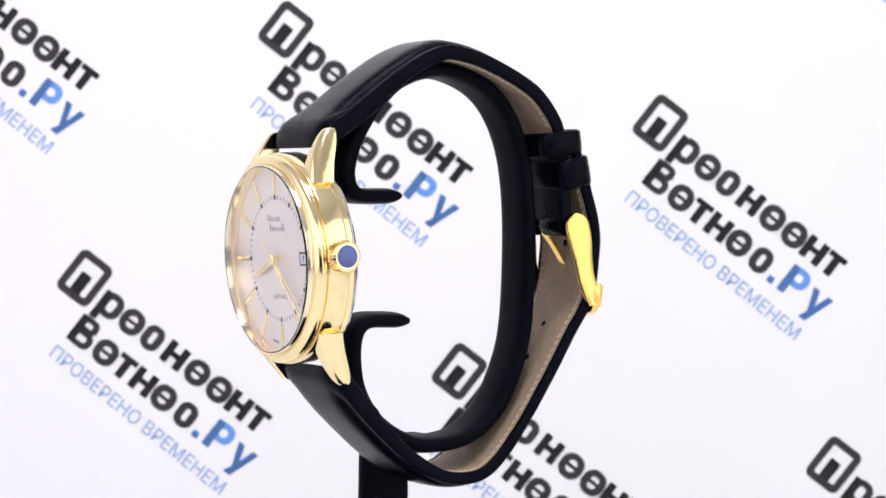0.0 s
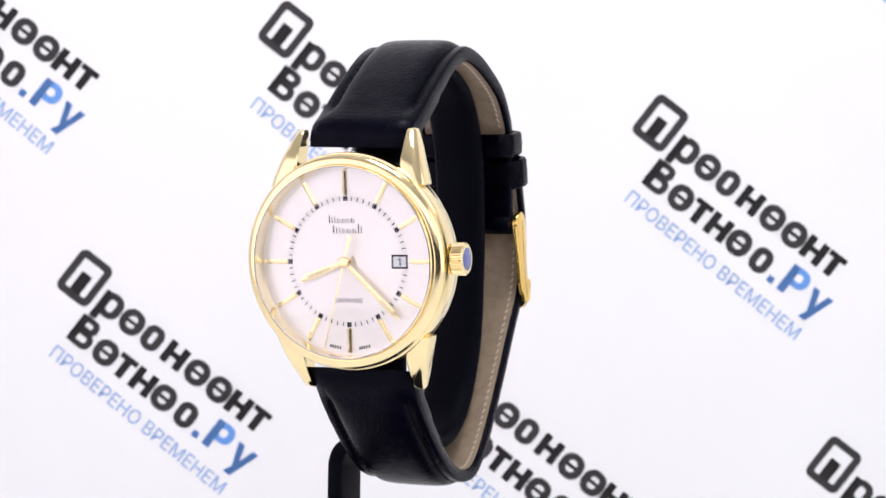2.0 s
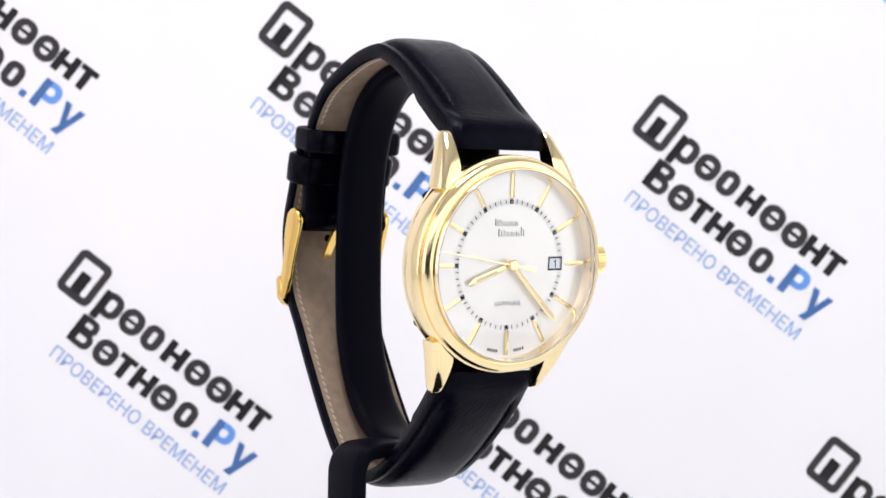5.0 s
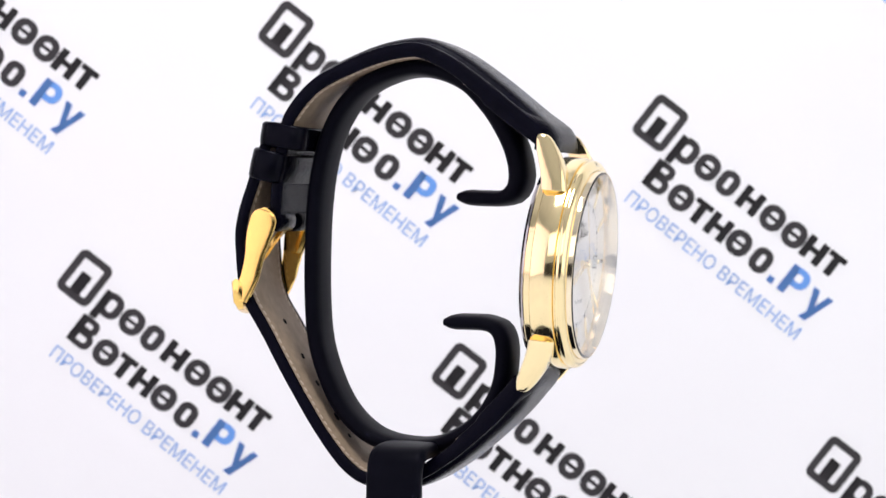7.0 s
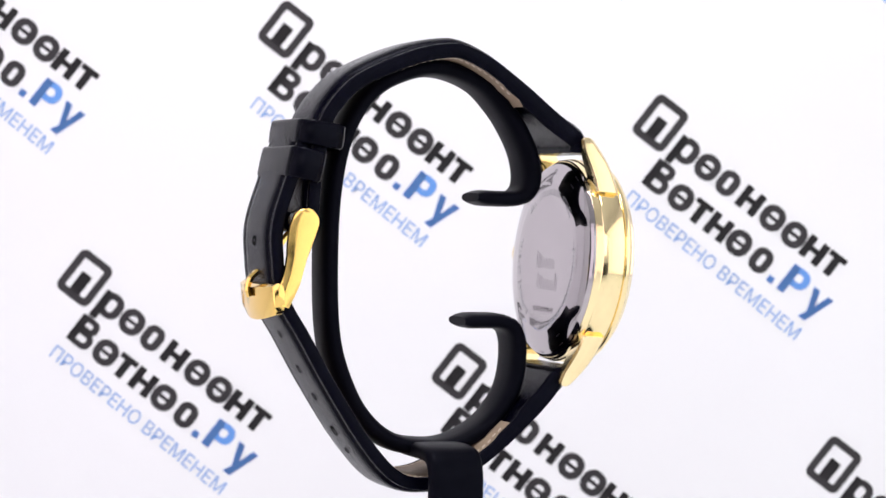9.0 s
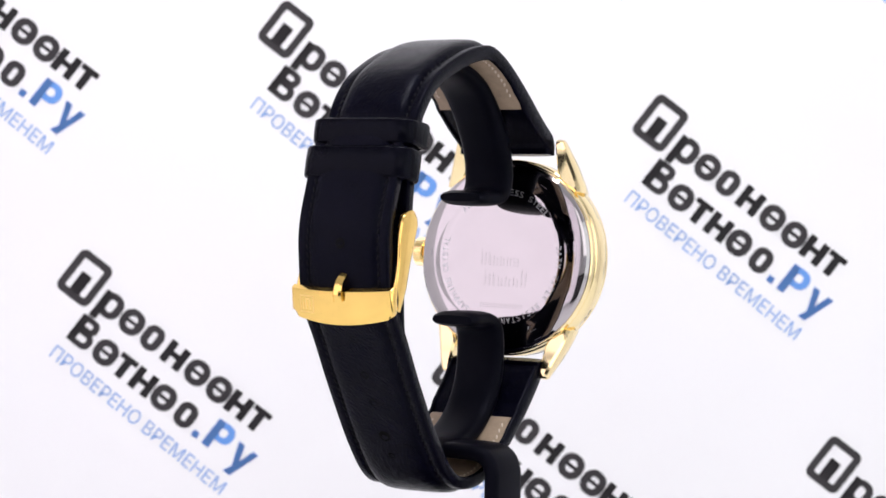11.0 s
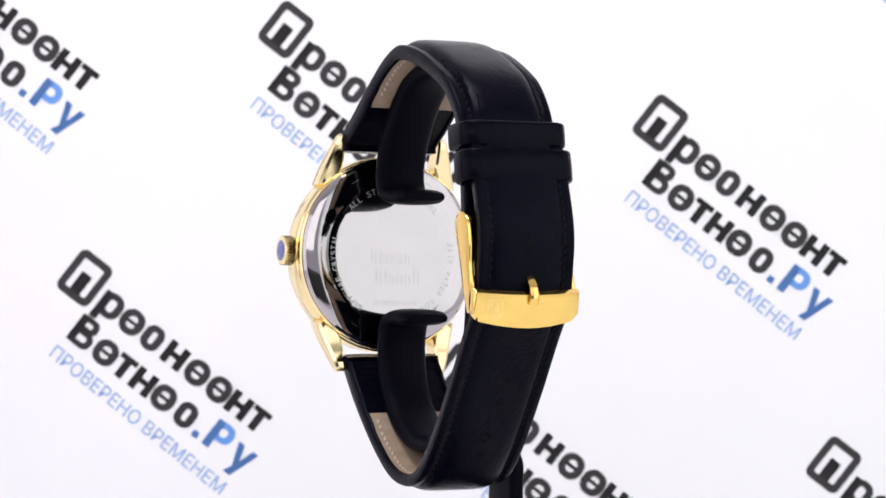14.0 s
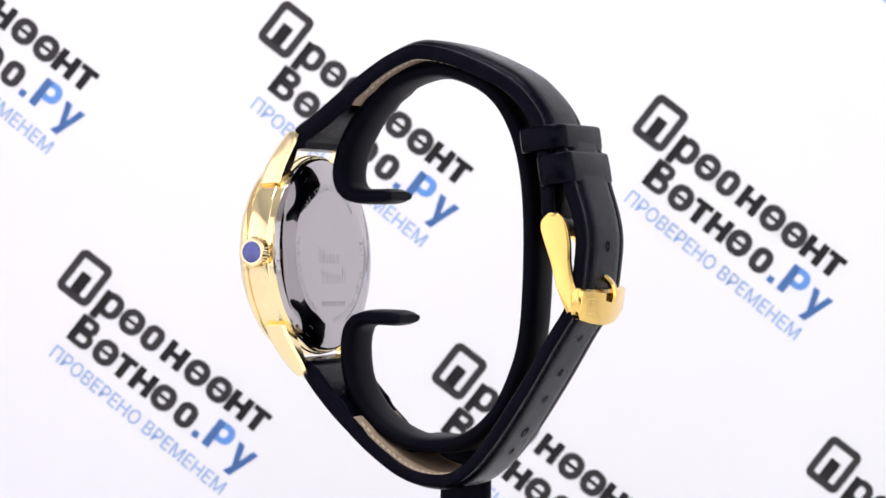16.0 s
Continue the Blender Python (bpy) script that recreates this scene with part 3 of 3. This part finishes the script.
def buckle_parts():
    b = part("buckle", loft([[(MID_X + x, 34.6 - 0.012 * x * x + (1.5 if abs(x) < 10.4 else 1.2) * oy, -10.3 + 0.004 * x * x + oz) for oy, oz in
                              ((-0.45, 2.7), (0.3, 3.2), (0.85, 2.6), (0.55, -1.2), (0.1, -3.3 + 0.012 * abs(x) ** 1.9 + 0.9 * max(0, abs(x) - 9.2) ** 2), (-0.7, -3.1 + 0.012 * abs(x) ** 1.9 + 0.9 * max(0, abs(x) - 9.2) ** 2), (-0.75, 1.5))]
                             for x in [-10.5, -10.35, -10.0, -9.6, -9.2, -8, -6, -4, -2, 0, 2, 4, 6, 8, 9.2, 9.6, 10.0, 10.35, 10.5]]), GOLD_DEEP, watch, "polished gold pin buckle", None, 60)
    for s in (-1, 1):
        rows = []
        pts = [(27.9, 6.7), (28.4, 4.8), (28.9, 3.2), (29.5, 1.0), (30.3, -3.0), (31.0, -6.0), (31.7, -7.8), (32.2, -9.2), (32.7, -10.8)]
        wid = [2.6, 2.65, 2.6, 2.35, 1.95, 1.8, 1.8, 1.7, 1.3]
        fine, _ = smooth_line(pts, 0.5)
        nr = normals(fine)
        for i, (p, n) in enumerate(zip(fine, nr)):
            u = i / (len(fine) - 1) * (len(wid) - 1)
            k = min(int(u), len(wid) - 2)
            h = wid[k] + (wid[k + 1] - wid[k]) * (u - k)
            d = i * 0.5
            h = min(h, math.sqrt(max(0.15, 2.65 ** 2 - max(0, 2.65 - d) ** 2)))
            x0, x1 = MID_X + s * 9.35, MID_X + s * 10.45
            rows.append([(x, p.x + n.x * o * h, p.y + n.y * o * h) for x, o in ((x0, -0.85), (x0, 0.85), (x0 + s * 0.2, 0.97), (x1 - s * 0.45, 1), (x1 - s * 0.12, 0.93), (x1, 0.75), (x1, -0.75), (x1 - s * 0.12, -0.93), (x1 - s * 0.45, -1), (x0 + s * 0.2, -0.97))])
        part("buckle_arm", loft(rows), GOLD_DEEP, b, "", None, 40)
    bm = lathe([(0, -9.6), (0.75, -9.6), (0.75, 9.6), (0, 9.6)], 20)
    part("pin_bar", bm, GOLD_DEEP, b, "", Matrix.Translation(Vector((MID_X, 27.4, 4.6)) * MM) @ pose(0, 0, 0, 0, 90, 0))
    fine, _ = smooth_line([(26.4, 4.6), (27.6, 3.2), (30.0, 0.5), (33.0, -3.7), (34.9, -5.2), (36.0, -6.5), (36.35, -8.1), (36.0, -9.4)], 0.7)
    nr = normals(fine)
    rows = [[(MID_X - 0.4 + x, p.x + n.x * o, p.y + n.y * o) for x, o in ((-0.8, -0.4), (0.8, -0.4), (0.85, 0.2), (0.45, 0.55), (-0.45, 0.55), (-0.85, 0.2))] for p, n in zip(fine, nr)]
    part("buckle_tongue", loft(rows), GOLD_DEEP, b, "", None, 40)

    # a small etched square mark on the plate
    def face(x, oz):
        oy = 0.85 - (2.6 - oz) / 3.8 * 0.3 if oz > -1.2 else 0.55 - (-1.2 - oz) / 2.1 * 0.45
        return Vector((MID_X + x, 34.6 - 0.012 * x * x + 1.5 * oy, -10.3 + 0.004 * x * x + oz))
    bm = bmesh.new()
    for x0, x1, z0, z1 in ((5.2, 8.4, 1.35, 1.55), (5.2, 8.4, -1.5, -1.3), (5.2, 5.4, -1.3, 1.35), (8.2, 8.4, -1.3, 1.35), (6.0, 6.25, -0.9, 1.0), (6.9, 7.15, -0.9, 1.0), (7.5, 7.75, -0.9, 0.2), (6.25, 6.9, 0.8, 1.0)):
        quad = [face(x0, z0), face(x1, z0), face(x1, z1), face(x0, z1)]
        loft([[p + Vector((0, -0.1, 0)) for p in quad], [p + Vector((0, 0.03, 0)) for p in quad]], bm)
    part("etched_mark", bm, GOLD_ETCH, b, "faint etched square mark", smooth=False)


buckle_parts()


def keeper(cy, cz, depth, half, height, lean):
    """A leather loop round both straps."""
    rows = []
    for z, o in ((-height / 2, -0.5), (-height / 2 + 0.15, -0.2), (-height / 2 + 0.5, 0.0), (0, 0.06), (height / 2 - 0.5, 0.0), (height / 2 - 0.15, -0.2), (height / 2, -0.5)):
        rows.append([(x * (half + o) / half, y * (depth / 2 + o) / (depth / 2), z) for x, y in rounded(half * 2, depth, 2.9, 8)])
    inner = [[(x * (half - 0.9) / half, y * (depth / 2 - 0.9) / (depth / 2), z) for x, y in rounded(half * 2, depth, 2.9, 8)] for z in (height / 2, -height / 2)]
    part("keeper", loft(rows + inner, closed=True), KEEPER, watch, "glossy black leather keeper loop", Matrix.Translation(Vector((MID_X, cy, cz)) * MM) @ pose(0, 0, 0, lean), 75)


keeper(25.45, 20.1, 9.2, 10.5, 4.6, 8)
keeper(28.25, 14.6, 7.0, 11.1, 5.8, 12)


# ---- the stand ----
stand = tagged(new("watch_stand"), "black plastic C-shaped watch display stand", "stand")


def stand_parts():
    pts = [(-7.2, 9.4), (-12.0, 9.2), (-15.9, 9.4), (-18.0, 11.0), (-18.5, 14.5), (-16.9, 19.8), (-13.1, 25.7), (-7.2, 31.0), (1.0, 33.3), (8.9, 31.5), (14.7, 27.4), (18.7, 20.4), (20.8, 10.9), (21.4, -1.8), (20.8, -15.6),
           (18.6, -24.0), (14.7, -31.2), (8.8, -36.0), (1.3, -37.4), (-5.0, -36.4), (-11.3, -32.5), (-15.3, -26.6), (-16.4, -20.0), (-15.6, -15.6), (-13.1, -14.0), (-9.0, -13.8), (-5.0, -13.9)]
    line, _ = smooth_line(pts, 1.0)
    nr = normals(line)
    rows = []
    n = len(line) - 1
    for i, (p, m) in enumerate(zip(line, nr)):
        end = min(i, n - i)
        b = 1.65 + 0.35 * max(0, min(1, (34 - i) / 10)) * min(1, max(0, (i - 8) / 6)) - (0.15 if end < 10 else 0)
        k = max(0.55, math.sqrt(max(0.0, 1 - max(0, 1 - end / 2.0) ** 2)))
        a = 5.0 - (1 - k) * 1.5
        rows.append([(MID_X + 0.4 + a * math.copysign(abs(math.cos(g)) ** 0.7, math.cos(g)), p.x + m.x * b * k * math.copysign(abs(math.sin(g)) ** 0.7, math.sin(g)), p.y + m.y * b * k * math.copysign(abs(math.sin(g)) ** 0.7, math.sin(g)))
                     for g in [2 * math.pi * q / 20 for q in range(20)]])
    part("ring", loft(rows), PLASTIC, stand, "open oval ring with two inward hooks", None, 60)
    line, _ = smooth_line([(-1.0, -37.6), (-6, -37.6), (-12.5, -37.7), (-15.6, -38.6), (-16.9, -41.2), (-17.0, -45), (-17.0, -80), (-17.0, FLOOR_Z + 4.5)], 1.0)
    nr = normals(line)
    rows = [[(p.x + m.x * o, 0.5 + y, p.y + m.y * o) for y, o in ((-5.2, -0.5), (-5.0, -1.0), (-4.5, -1.35), (-3.8, -1.45), (3.8, -1.45), (4.5, -1.35), (5.0, -1.0), (5.2, -0.5), (5.2, 0.5), (5.0, 1.0), (4.5, 1.35), (3.8, 1.45), (-3.8, 1.45), (-4.5, 1.35), (-5.0, 1.0), (-5.2, 0.5))] for p, m in zip(line, nr)]
    part("post", loft(rows), PLASTIC, stand, "flat bent post", None, 60)
    part("base", lathe([(0, FLOOR_Z + 0.02), (52, FLOOR_Z + 0.02), (53, FLOOR_Z + 1), (53, FLOOR_Z + 4), (52, FLOOR_Z + 5), (0, FLOOR_Z + 5)], 64), PLASTIC, stand, "round black foot plate")


stand_parts()


# ---- what moves: watch and stand turn together, the hands run ----
def motions():
    # the turntable runs at 19 degrees a second, a little unevenly
    sway_t = (0, 0.5, 1, 1.5, 2, 2.5, 3, 3.5, 4, 4.3, 6.5, 7, 7.5, 8, 8.5, 9, 11.5, 12, 12.5, 13, 13.5, 14, 14.5, 15, 15.5, 16)
    sway = (1.1, 0.85, 0.1, -0.45, -0.25, 0.45, 0.6, -0.2, -1.0, -1.1, -0.35, -0.3, 0.4, 0.6, 0.0, -0.1, 0.3, 0.25, 0.5, 0.5, 0.0, -0.6, -0.9, -0.8, -0.8, -0.9)
    turn = lambda t: pose(0, 0, 0, 0, 0, 92.21 + 19.0875 * (t - 8) + float(np.interp(t, sway_t, sway)))
    for thing in (watch, stand):
        walk(thing, [(k / 2, turn(k / 2)) for k in range(33)])
    hand = lambda height, angle: FACE @ pose(0, 0, height * MM, 0, 0, -angle)
    walk(SECOND_HAND, [(t, hand(1.5, 181.5 + 28.2 * (t - 1.5))) for t in range(17)])
    walk(MINUTE_HAND, [(t, hand(1.1, 135.5 + 0.47 * (t - 3.5))) for t in range(17)])


motions()
